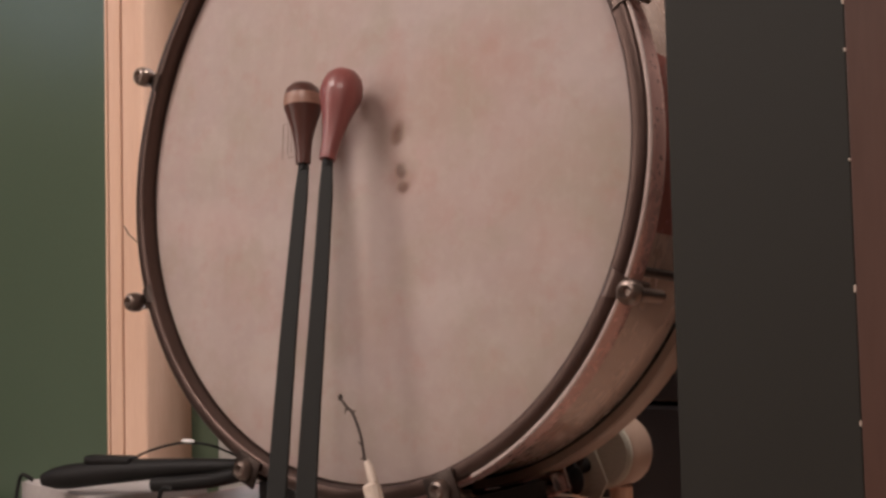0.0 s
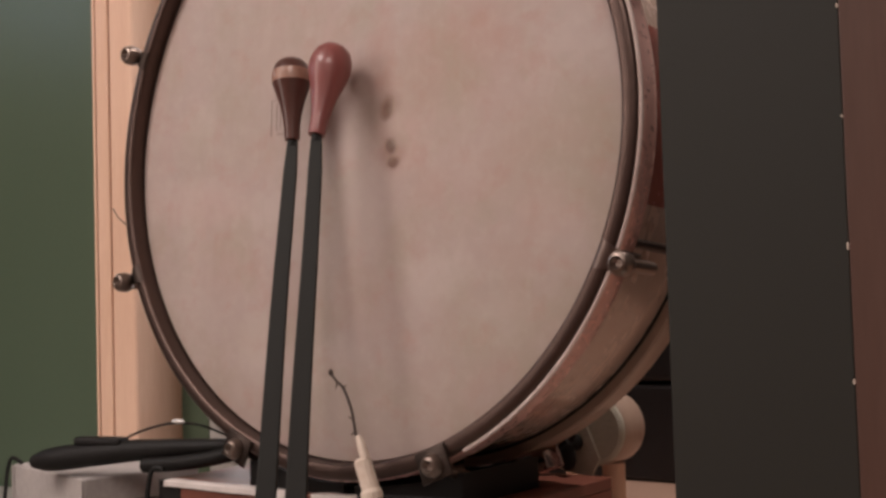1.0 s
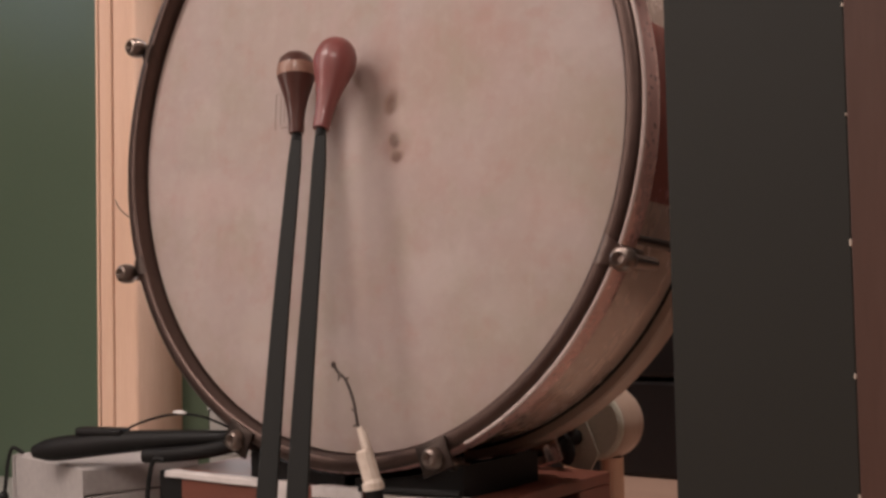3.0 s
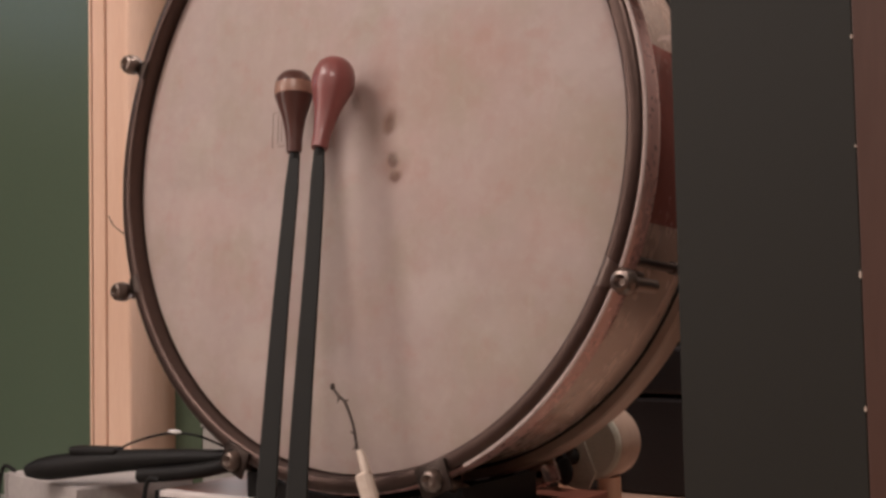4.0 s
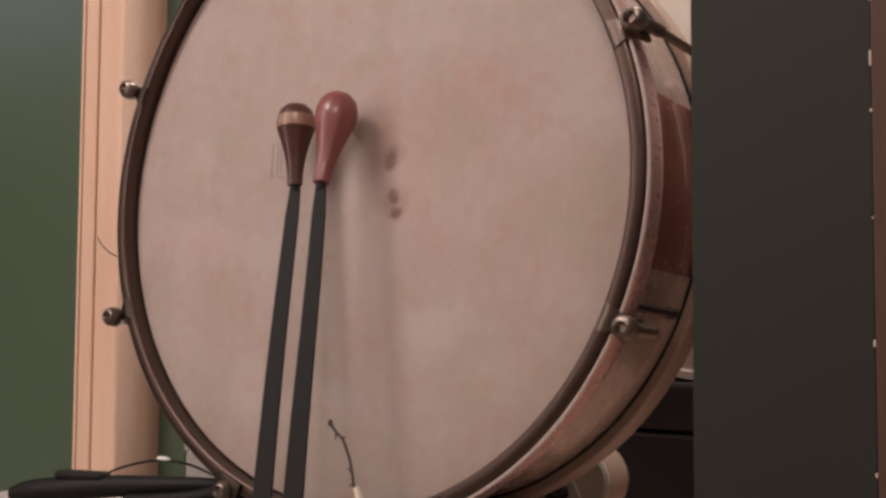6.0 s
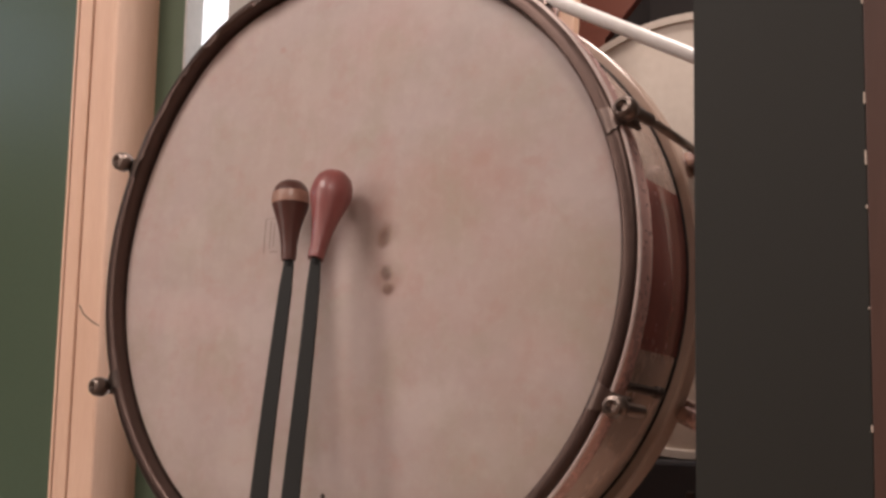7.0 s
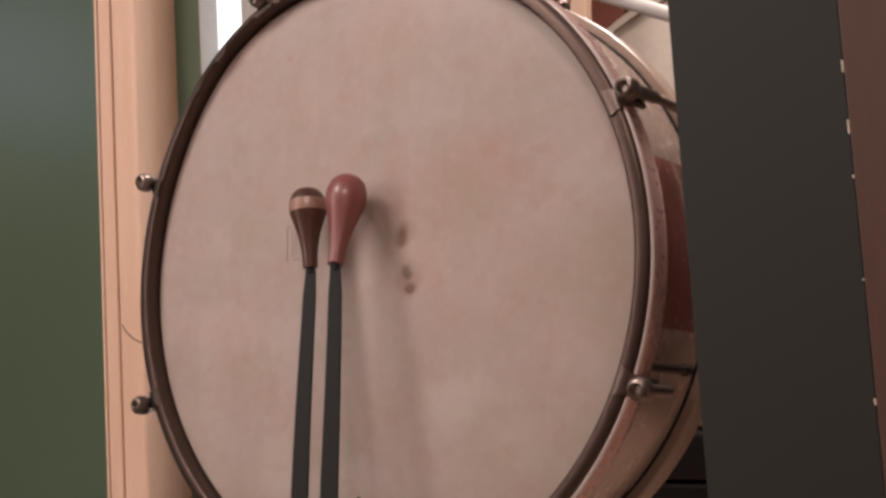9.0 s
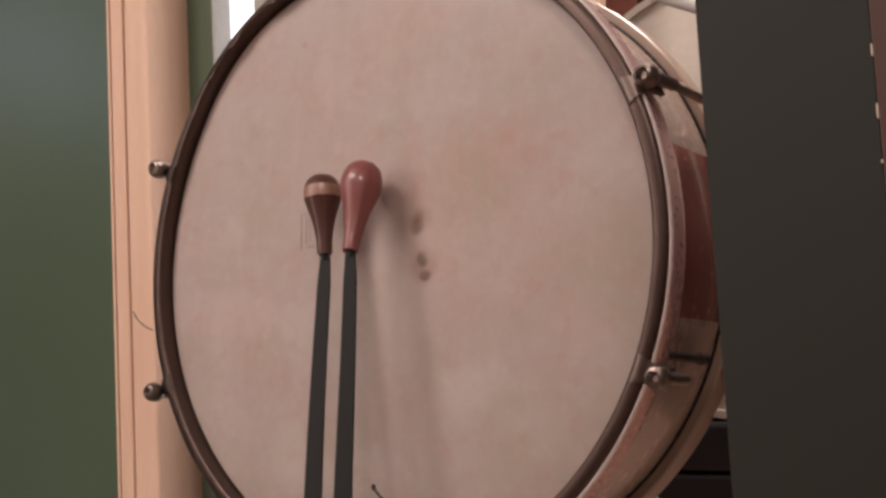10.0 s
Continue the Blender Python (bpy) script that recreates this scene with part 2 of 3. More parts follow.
def lathe(profile, seg=128, closed=False, start=0.0, end=360.0):
    """Turns a profile of (radius, depth) round the y axis."""
    b = bmesh.new()
    full = abs(end - start) >= 359.9
    n = seg if full else seg + 1
    rings = []
    for i in range(n):
        a = radians(start + (end - start) * i / seg)
        rings.append([b.verts.new((r * math.cos(a), y, r * math.sin(a))) for r, y in profile])
    k = len(profile)
    for i in range(seg):
        p, q = rings[i], rings[(i + 1) % n]
        for j in range(k if closed else k - 1):
            b.faces.new((p[j], q[j], q[(j + 1) % k], p[(j + 1) % k]))
    bmesh.ops.remove_doubles(b, verts=b.verts[:], dist=1e-6)
    bmesh.ops.recalc_face_normals(b, faces=b.faces[:])
    return b


def turned(profile, seg=32):
    """Turns a profile of (radius, height) round the z axis."""
    b = lathe([(r, z) for r, z in profile], seg)
    bmesh.ops.transform(b, matrix=Matrix.Rotation(radians(90), 4, "X"), verts=b.verts[:])
    return b


def tube(points, radius, seg=10, ends=True):
    """A round bar along points; radius is one number or one for each point."""
    b = bmesh.new()
    pts = [Vector(p) for p in points]
    rad = radius if isinstance(radius, (list, tuple)) else [radius] * len(pts)
    rings = []
    up = None
    for i, p in enumerate(pts):
        d = (pts[min(i + 1, len(pts) - 1)] - pts[max(i - 1, 0)]).normalized()
        if up is None:
            up = d.orthogonal().normalized()
        up = (up - d * up.dot(d)).normalized()
        side = d.cross(up)
        rings.append([b.verts.new(p + rad[i] * (math.cos(2 * math.pi * k / seg) * up + math.sin(2 * math.pi * k / seg) * side)) for k in range(seg)])
    for i in range(len(rings) - 1):
        for k in range(seg):
            b.faces.new((rings[i][k], rings[i][(k + 1) % seg], rings[i + 1][(k + 1) % seg], rings[i + 1][k]))
    if ends:
        b.faces.new(rings[0][::-1])
        b.faces.new(rings[-1])
    bmesh.ops.recalc_face_normals(b, faces=b.faces[:])
    return b


def ball(radius, centre=(0, 0, 0), scale=(1, 1, 1), seg=20):
    b = bmesh.new()
    bmesh.ops.create_uvsphere(b, u_segments=seg, v_segments=seg // 2, radius=radius)
    bmesh.ops.transform(b, matrix=Matrix.Translation(centre) @ Matrix.Diagonal((*scale, 1)), verts=b.verts[:])
    return b


def curve_points(ctrl, n=40):
    """A smooth line through control points."""
    pts = [Vector(p) for p in ctrl]
    out = []
    for i in range(len(pts) - 1):
        p0, p1, p2, p3 = pts[max(i - 1, 0)], pts[i], pts[i + 1], pts[min(i + 2, len(pts) - 1)]
        for k in range(n // (len(pts) - 1)):
            s = k / (n // (len(pts) - 1))
            out.append(0.5 * (2 * p1 + (p2 - p0) * s + (2 * p0 - 5 * p1 + 4 * p2 - p3) * s * s + (3 * p1 - p0 - 3 * p2 + p3) * s ** 3))
    return out + [pts[-1]]


def structure(name, bm, mat, label, category):
    return tagged(part(name, bm, mat), label, category, kind="structure")


# ---- the room ----
WALL_Y, POST_Y = 0.237, 0.16
structure("floor", box(-2.0, 2.0, -2.6, 1.3, -0.1, 0.0), FLOOR, "brown varnished wooden floor of the room", "floor")
structure("ceiling", box(-2.1, 2.1, -2.7, 1.4, 2.4, 2.5), CREAMWALL, "plain pale ceiling of the room", "ceiling")
# unseen walls: west and south toned for the hoop's reflections, east to bounce fill
structure("wall_west", box(-2.1, -2.0, -2.6, 1.3, 0, 2.4), ROOMWALL, "unseen dark brown wall that keeps the hoop's reflection dim", "wall")
structure("wall_east", box(2.0, 2.1, -2.6, 1.3, 0, 2.4), CREAMWALL, "unseen beige wall that bounces fill light from the right", "wall")
structure("wall_south", box(-2.1, 2.1, -2.7, -2.6, 0, 2.4), ROOMRED, "unseen red-brown wall that tints the hoop's reflection", "wall")
structure("wall_far", box(-2.1, 2.1, 1.3, 1.4, 0, 2.4), DARK, "dark wall at the back of the alcove", "wall")
structure("wall_green_left", box(-2.0, -0.6051, 0.172, 0.30, 0, 2.4), GREEN, "satin olive-green painted wall beside the pine post", "wall")
structure("wall_green_back", box(-0.5185, -0.466, WALL_Y, 0.40, 0, 2.4), GREEN, "olive-green painted wall behind the bass drum", "wall")
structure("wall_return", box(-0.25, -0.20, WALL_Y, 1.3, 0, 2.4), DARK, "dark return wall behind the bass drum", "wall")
structure("wall_right", box(0.5834, 2.0, -0.2687, -0.02, 0, 2.4), CREAMWALL, "beige painted wall beyond the dark door post", "wall")


def window():
    """White window: a reveal, frame, bars and bright panes."""
    w = thing("window_1", pose(-0.466, WALL_Y, 0.70), "white-framed window with bright panes behind the drum", "window", kind="structure")
    part("window_sill", box(0, 0.216, 0.0, 0.16, -0.06, 0.0, 0.003), GREY, w)
    part("window_head", box(0, 0.216, 0.0, 0.16, 1.32, 1.70), GREY, w)
    part("window_reveal", box(0.0, 0.004, -0.002, 0.16, 0.0, 1.32), GREY, w)
    part("window_frame", box(0.058, 0.100, 0.022, 0.05, 0.0, 1.32, 0.002), GREY, w)
    for x0, x1 in ((0.004, 0.058), (0.100, 0.216)):
        part("pane", box(x0, x1, 0.030, 0.034, 0.0, 1.32), DAYLIGHT, w)
    part("window_apron", box(0, 0.216, 0.001, 0.16, -0.70, -0.06), GREY, w)


window()


def left_post():
    p = thing("post_left", pose(0, 0, 0), "squared pale pine post with a grooved front edge", "post", kind="structure")
    b = box(-0.566, -0.519, POST_Y, WALL_Y + 0.06, 0, 2.4, 0.004, 3)
    part("post_face", b, PINE, p)
    part("post_edge_strip", box(-0.5960, -0.5703, POST_Y + 0.001, WALL_Y + 0.05, 0, 2.4, 0.002), PINE, p)
    part("post_outer_bead", box(-0.6050, -0.6000, POST_Y + 0.002, WALL_Y, 0, 2.4, 0.001), PINE, p)
    # black filling that puts the shade of the grooves into the colour
    part("post_groove_shade", box(-0.600, -0.53, POST_Y + 0.018, WALL_Y + 0.05, 0, 2.4), BLACK, p)
    part("scratch", tube([(-0.561, POST_Y - 0.0002, 0.987), (-0.552, POST_Y - 0.0002, 0.975), (-0.535, POST_Y - 0.0002, 0.964), (-0.521, POST_Y - 0.0002, 0.959)], 0.0008, 5), TWIG, p, "dark scratch in the pine")


left_post()


def right_post():
    p = thing("post_right", pose(0, 0, 0), "dark olive door post with a worn red-brown side", "post", kind="structure")
    part("post_face", box(0.4592, 0.5565, -0.27, -0.262, 0, 2.4, 0.0006), POSTDARK, p)
    part("post_body", box(0.460, 0.5563, -0.2618, -0.021, 0, 2.4), POSTRED, p)
    part("casing_strip", box(0.5566, 0.5833, -0.2697, -0.0212, 0, 2.4, 0.0006), POSTRED, p, "worn red-brown casing strip")
    for z, w in ((0.866, 0.0055), (0.80, 0.004), (0.738, 0.013), (1.045, 0.010), (0.93, 0.002), (1.13, 0.009), (0.66, 0.004), (1.10, 0.005), (0.985, 0.003), (1.012, 0.012)):
        part("paint_chip", box(0.5556, 0.5566, -0.2702, -0.2688, z - w / 3, z + w / 3, 0.0003, 1), TAPE, p, "bare wood chip in the paint")


right_post()

# ---- the table and what stands on it ----
TOP = 0.60


def table():
    t = thing("table", pose(0, 0, 0), "long grey-painted table with a bare pine rear leaf", "table")
    part("tabletop", box(-1.1, 0.45, -0.2, 0.145, TOP - 0.03, TOP, 0.003), TABLEGREY, t)
    part("rear_leaf", box(-0.19, 1.6, 0.1452, 1.25, TOP - 0.03, TOP, 0.003), LEAF, t)
    for x, y in ((-1.05, -0.15), (-1.05, 0.09), (0.40, -0.15), (1.5, 0.2), (1.5, 1.2), (-0.14, 1.2)):
        part("leg", box(x - 0.025, x + 0.025, y - 0.025, y + 0.025, 0, TOP - 0.03, 0.003), PINE, t)


table()


def cabinet():
    """Low red-brown box that carries the drum."""
    c = thing("cabinet", pose(0, 0, TOP), "low red-brown wooden cabinet under the bass drum", "cabinet")
    h = 0.066
    part("front_panel", box(-0.226, 0.163, -0.02, -0.008, 0, h, 0.001), CABINET, c)
    part("stile", box(-0.262, -0.227, -0.019, -0.006, 0, h, 0.001), BLACK, c, "black end stile")
    part("side_panel", box(-0.262, -0.250, -0.0055, 0.203, 0, h - 0.0125, 0.001), CABINET, c)
    part("top_panel", box(-0.262, 0.163, -0.0058, 0.203, h - 0.012, h - 0.0005, 0.001), CABINET, c)
    part("back_panel", box(-0.249, 0.151, 0.191, 0.2028, 0, h - 0.0125), CABINET, c)
    part("side_stile", box(0.151, 0.163, -0.0077, 0.04, 0, h - 0.0125, 0.001), CABINET, c)
    part("side_stile", box(0.151, 0.163, 0.14, 0.2028, 0, h - 0.0125, 0.001), CABINET, c)


cabinet()

# ---- the bass drum ----
DRUM = pose(0, 0, 1.0, -3.074, 0.646, -0.017)


def warped(b):
    """Bulges the ring outwards a little at the upper side, as the old hoop does."""
    for v in b.verts:
        r = math.hypot(v.co.x, v.co.z)
        if r > 0.15:
            a = math.degrees(math.atan2(v.co.z, v.co.x))
            k = 1 + (0.028 if r > 0.306 else 0.046) * math.exp(-((a - 122) / 26) ** 2) * min(1, (r - 0.15) / 0.15)
            v.co.x *= k
            v.co.z *= k
    return b


def bass_drum():
    d = thing("bass_drum", DRUM, "old bass drum with stained cream skin and worn metal hoop", "bass drum")
    skin = lathe([(0.0, 0.0), (0.1, 0.0), (0.15, 0.0), (0.2, 0.0), (0.25, 0.0), (0.285, 0.0), (0.3005, 0.002), (0.3035, 0.008)], 160)
    head = part("drumhead", warped(skin), SKIN, d, "stained cream calfskin", True)
    for x, x1, z, z1 in ((-0.103, -0.1018, 0.018, 0.054), (-0.0955, -0.0945, 0.022, 0.052), (-0.0905, -0.0897, 0.024, 0.050), (-0.1016, -0.088, 0.0535, 0.0545), (-0.0942, -0.084, 0.0185, 0.0195)):
        part("printed_mark", box(x, x1, -0.0004, 0.0004, z, z1), INK, head, "faint printed bar")
    roll = [(0.3025, 0.006), (0.3025, -0.006), (0.3027, -0.0125), (0.3031, -0.0143), (0.3040, -0.0152), (0.3060, -0.0156), (0.3100, -0.0157), (0.3130, -0.0154), (0.3155, -0.0143),
            (0.3172, -0.0124), (0.3178, -0.0102), (0.3174, -0.0088), (0.3075, -0.0088), (0.3075, 0.006)]
    part("front_hoop", warped(lathe(roll, 192, True)), HOOPBROWN, d, "rounded metal hoop, coloured brown for its dark reflection", True)
    flange = [(0.3080, -0.0086), (0.3174, -0.0086), (0.3186, -0.0080), (0.3192, -0.0066), (0.3195, 0.000), (0.3197, 0.008), (0.3196, 0.0135), (0.3188, 0.0160), (0.3165, 0.017), (0.3080, 0.017)]
    part("hoop_flange", warped(lathe(flange, 192, True)), HOOPPINK, d, "metal hoop flange, coloured pink for its bright reflection", True)
    # the hoop's bright highlight, built as a pale raised arc on its right side
    bead = [(0.3185 + 0.0020 * math.cos(radians(a)), -0.0108 + 0.0020 * math.sin(radians(a))) for a in range(0, 360, 36)]
    part("hoop_streak", warped(lathe(bead, 96, True, -62, 96)), STREAK, d, "thin raised streak coloured as the hoop's highlight", True)
    part("shell", lathe([(0.3055, 0.005), (0.3055, 0.136), (0.303, 0.136), (0.303, 0.005)], 192, True), SHELL, d, "", True)
    part("bearing_ring", lathe([(0.3075, 0.1345), (0.3075, 0.1364), (0.304, 0.1362), (0.304, 0.1335)], 192, True), BLACK, d, "thin black ring")
    back = [(0.307, 0.1366), (0.3155, 0.1366), (0.3172, 0.139), (0.3172, 0.166), (0.3155, 0.169), (0.307, 0.169)]
    part("rear_hoop", lathe(back, 192, True), MAPLE, d, "pale maple hoop", True)
    part("rear_head", lathe([(0.0, 0.158), (0.2, 0.158), (0.307, 0.158)], 96), SKIN, d)
    # dark red patches painted on the shell in place of a reflection
    for mid in (0, 180):
        part("red_reflection", lathe([(0.3058, 0.026), (0.3062, 0.027), (0.3062, 0.132), (0.3058, 0.133)], 24, False, mid - 13.8, mid + 15.6), SHELLRED, d, "dark red reflection painted on the shell", True)
    # tension rods: a claw on the hoop, a round head, a rod to the rear hoop and a second claw
    for k in range(8):
        turn = Matrix.Rotation(-radians(22.5 + 45 * k), 4, "Y")
        reach = 0.320 if k in (5, 6) else 0.330
        if k in (5, 6):  # square plates at the foot of the drum
            claw = box(0.3045, 0.333, -0.0195, -0.0163, -0.017, 0.017, 0.0014)
            merge(claw, box(0.3228, 0.3268, -0.0165, 0.018, -0.0055, 0.0055, 0.0012))
        else:  # a saddle bent over the roll
            half = 2.4 if k in (0, 7) else 1.9
            over = [(0.3031, -0.0130), (0.3040, -0.0158), (0.3062, -0.0172), (0.3100, -0.0178), (0.3140, -0.0172), (0.3180, -0.0150), (0.3215, -0.0125), (0.3262, -0.0110), (0.3268, 0.018)]
            under = [(0.3232, 0.018), (0.3215, -0.0085), (0.3195, -0.0100), (0.3170, -0.0142), (0.3135, -0.0158), (0.3100, -0.0163), (0.3062, -0.0157), (0.3045, -0.0146), (0.3035, -0.0128)]
            claw = lathe(over + under, 8, True, -half, half)
            for ring in (0, 8):
                i = ring * 18
                claw.verts.ensure_lookup_table()
                claw.faces.new([claw.verts[i + j] for j in range(18)])
            bmesh.ops.recalc_face_normals(claw, faces=claw.faces[:])
            for v in claw.verts:  # the saddle narrows towards the rod
                v.co.z *= 1.0 - 0.45 * max(0.0, min(1.0, (v.co.x - 0.305) / 0.02))
        bmesh.ops.transform(claw, matrix=turn, verts=claw.verts[:])
        c = part("claw", warped(claw), CLAWMETAL if k in (0, 7) else STEEL, d, "tarnished claw", True)
        # round head with a dimple in its face
        knob = lathe([(0.0, -0.0235), (0.0030, -0.0238), (0.0040, -0.0262), (0.0056, -0.0282), (0.0080, -0.0272), (0.0098, -0.0240), (0.0107, -0.0195), (0.0104, -0.0145), (0.0088, -0.0105), (0.0066, -0.0085), (0.0, -0.0085)], 24)
        bmesh.ops.transform(knob, matrix=Matrix.Translation((reach, 0, 0)), verts=knob.verts[:])
        merge(knob, tube([(reach + 0.002, -0.010, 0), (0.334, 0.026, 0)], 0.0058, 14))
        bmesh.ops.transform(knob, matrix=turn, verts=knob.verts[:])
        part("rod_head", knob, RODSTEEL, c, "", True)
        if k == 7:  # this rod is bent in against the shell
            rod = tube([(0.2965, 0.0175, -0.107), (0.2980, 0.082, -0.108), (0.2981, 0.083, -0.108), (0.2985, 0.092, -0.108), (0.2986, 0.094, -0.108)], [0.0042, 0.0042, 0.0055, 0.0060, 0.005], 12)
        else:
            rod = tube([(0.334, 0.02, 0), (0.334, 0.174, 0)], 0.0042, 10)
            bmesh.ops.transform(rod, matrix=turn, verts=rod.verts[:])
        part("tension_rod", rod, STEEL if k == 7 else RODSTEEL, d, "", True)
        rear = bmesh.new()
        merge(rear, box(0.310, 0.338, 0.1695, 0.174, -0.012, 0.012, 0.0012))
        merge(rear, box(0.3195, 0.338, 0.150, 0.1692, -0.007, 0.007, 0.0012))
        bmesh.ops.transform(rear, matrix=turn, verts=rear.verts[:])
        part("rear_claw", rear, NICKEL, d, "", True)
    return d


bass_drum()


# ---- the two beaters in front ----
def beater(name, head_mats, top, foot, w_top, w_foot, lean, bulb_way, bulb_size, label):
    """A flat black stick with a turned wooden bulb on top."""
    top, foot = Vector(top), Vector(foot)
    axis = (top - foot).normalized()
    side = Vector((0.78, 0.62, 0)).normalized()
    side = (side - axis * side.dot(axis)).normalized()
    thick = axis.cross(side)
    th = thing(name, Matrix.Translation(foot), label, "drum beater", "wooden-headed beaters")
    b = bmesh.new()
    n = 14
    loops = []
    for i in range(n + 1):
        s = i / n
        p = (top - foot) * s
        w, t = (w_foot + (w_top - w_foot) * s) / 2, 0.0045 - 0.0015 * s
        if i == n:
            w *= 0.8
        wob = 0.0006 * math.sin(7 * s + lean)
        c = p + side * wob
        e = 0.0012
        loops.append([b.verts.new(c + side * x + thick * y) for x, y in ((-w, -t + e), (-w + e, -t), (w - e, -t), (w, -t + e), (w, t - e), (w - e, t), (-w + e, t), (-w, t - e))])
    for i in range(n):
        for k in range(8):
            b.faces.new((loops[i][k], loops[i][(k + 1) % 8], loops[i + 1][(k + 1) % 8], loops[i + 1][k]))
    b.faces.new(loops[0][::-1])
    b.faces.new(loops[-1])
    bmesh.ops.recalc_face_normals(b, faces=b.faces[:])
    part("stick", b, STRAP, th, "flat black stick")
    L = (top - foot).length
    way = Vector(bulb_way).normalized()
    up = way.to_track_quat("Z", "Y").to_matrix().to_4x4() @ Matrix.Diagonal((*bulb_size, 1))
    prof = [(0.0, 0.0), (0.0072, 0.0), (0.0076, 0.003), (0.0080, 0.015), (0.0095, 0.028), (0.0121, 0.042), (0.0158, 0.055), (0.0190, 0.066), (0.0194, 0.072), (0.0186, 0.080), (0.0160, 0.088), (0.0110, 0.0935), (0.005, 0.0958), (0.0, 0.0962)]
    spans = ((0, 14),) if len(head_mats) == 1 else ((0, 8), (7, 10), (9, 14))
    for (a, z), mt in zip(spans, head_mats):
        hb = turned(prof[a:z])
        bmesh.ops.transform(hb, matrix=Matrix.Translation((top - foot) + axis * 0.002) @ up, verts=hb.verts[:])
        part("bulb", hb, mt, th, "", True)
    neck = tube([(top - foot) - axis * 0.004, (top - foot) + axis * 0.006], 0.0045, 10)
    part("neck", neck, BLACK, th)
    screw = ball(0.0042, (top - foot) * 0.158 + thick * -0.0045, (1, 1, 1), 12)
    part("screw", screw, NICKEL, th, "small bright screw", True)
    return th


beater("drum_beater", (WOODBROWN, WOODBAND, WOODBROWN), (-0.038, -0.036, 1.003), (-0.020, -0.111, TOP), 0.0125, 0.0200, 0.5, (-0.10, 0.12, 1), (0.98, 0.98, 0.86),
       "black stick beater with a brown wooden bulb banded in bare wood")
beater("drum_beater", (WOODRED,), (0.008, -0.052, 1.001), (0.027, -0.119, TOP), 0.0125, 0.0205, 2.0, (-0.03, 0.355, 1), (1.06, 1.06, 0.98),
       "black stick beater with a smooth red wooden bulb")


# ---- dry twig bound with tape ----
def twig():
    t = thing("bound_twig", pose(0.11, -0.105, TOP), "thin dark twig bound in cream tape in a small holder", "twig")
    o = Vector((0.11, -0.105, TOP))
    w = lambda *p: Vector(p) - o
    part("stem", tube(curve_points([w(0.066, -0.105, 0.789), w(0.0735, -0.105, 0.781), w(0.0805, -0.105, 0.7755), w(0.0885, -0.105, 0.758), w(0.0925, -0.105, 0.739), w(0.098, -0.105, 0.720)], 24), 0.0013, 7), TWIG, t)
    part("bud", ball(0.0022, w(0.0665, -0.105, 0.789), (1, 1, 1.4), 10), TWIG, t)
    for p, q in (((0.0735, 0.781), (0.0725, 0.7755)), ((0.0795, 0.7765), (0.0845, 0.7785)), ((0.0905, 0.749), (0.0865, 0.7525)), ((0.0925, 0.740), (0.0885, 0.7375))):
        part("thorn", tube([w(p[0], -0.105, p[1]), w(q[0], -0.106, q[1])], [0.0011, 0.0004], 6), TWIG, t)
    part("thin_binding", tube([w(0.0945, -0.105, 0.737), w(0.098, -0.105, 0.730), w(0.102, -0.105, 0.719)], [0.0026, 0.0038, 0.0042], 10), TAPE, t)
    part("thick_binding", tube(curve_points([w(0.0985, -0.105, 0.7185), w(0.102, -0.105, 0.708), w(0.107, -0.105, 0.694), w(0.1085, -0.105, 0.686)], 12), [0.0055] + [0.0075] * 8 + [0.0092] * 4, 12), TAPE, t)
    part("collar", tube([w(0.1085, -0.105, 0.686), w(0.110, -0.105, 0.676)], 0.0075, 14), BLACK, t)
    part("holder", tube([w(0.110, -0.105, 0.676), w(0.11, -0.105, TOP)], [0.0055, 0.0065], 14), WHITE, t)


twig()


# ---- sheets on the cabinet ----
def sheet(name, x0, x1, y0, y1, z, drop, label, seed, m=None):
    """A crumpled sheet that hangs over the front edge."""
    rnd = random.Random(seed)
    b = bmesh.new()
    nx, ny = 26, 14
    g = []
    for j in range(ny + 1):
        row = []
        for i in range(nx + 1):
            x = x0 + (x1 - x0) * i / nx
            s = j / ny * ((y1 - y0) + drop)
            edge = 0.004 * math.sin(23 * x + seed) + 0.003 * math.sin(61 * x + 2 * seed)
            if s < y1 - y0:
                y, zz = y1 - s, z + 0.0015 + 0.0014 * noise.noise((x * 40, s * 40, seed))
            else:
                y, zz = y0 - 0.0015 - 0.002 * abs(noise.noise((x * 30, s * 30, seed))), z + 0.001 - (s - (y1 - y0)) * (1 + 12 * edge)
            row.append(b.verts.new((x, y, zz)))
        g.append(row)
    for j in range(ny):
        for i in range(nx):
            b.faces.new((g[j][i], g[j + 1][i], g[j + 1][i + 1], g[j][i + 1]))
    ob = part(name, b, PAPER, None, "", True)
    ob.modifiers.new("thick", "SOLIDIFY").thickness = 0.0008
    return tagged(ob, label, "paper")


CT = TOP + 0.066
sheet("paper_sheet", -0.25, -0.0855, -0.0205, -0.011, CT, 0.007, "crumpled white paper sheet over the cabinet edge", 3)
sheet("paper_sheet", -0.036, 0.027, -0.0225, -0.0115, CT + 0.0005, 0.011, "crumpled white paper scrap over the cabinet edge", 5)
sheet("paper_sheet", -0.085, -0.062, -0.0205, -0.0115, CT, 0.05, "narrow white paper strip hanging down the cabinet", 8)
sheet("paper_sheet", 0.036, 0.162, -0.0235, -0.0115, CT, 0.022, "white paper sheet with a dark smudge", 11)


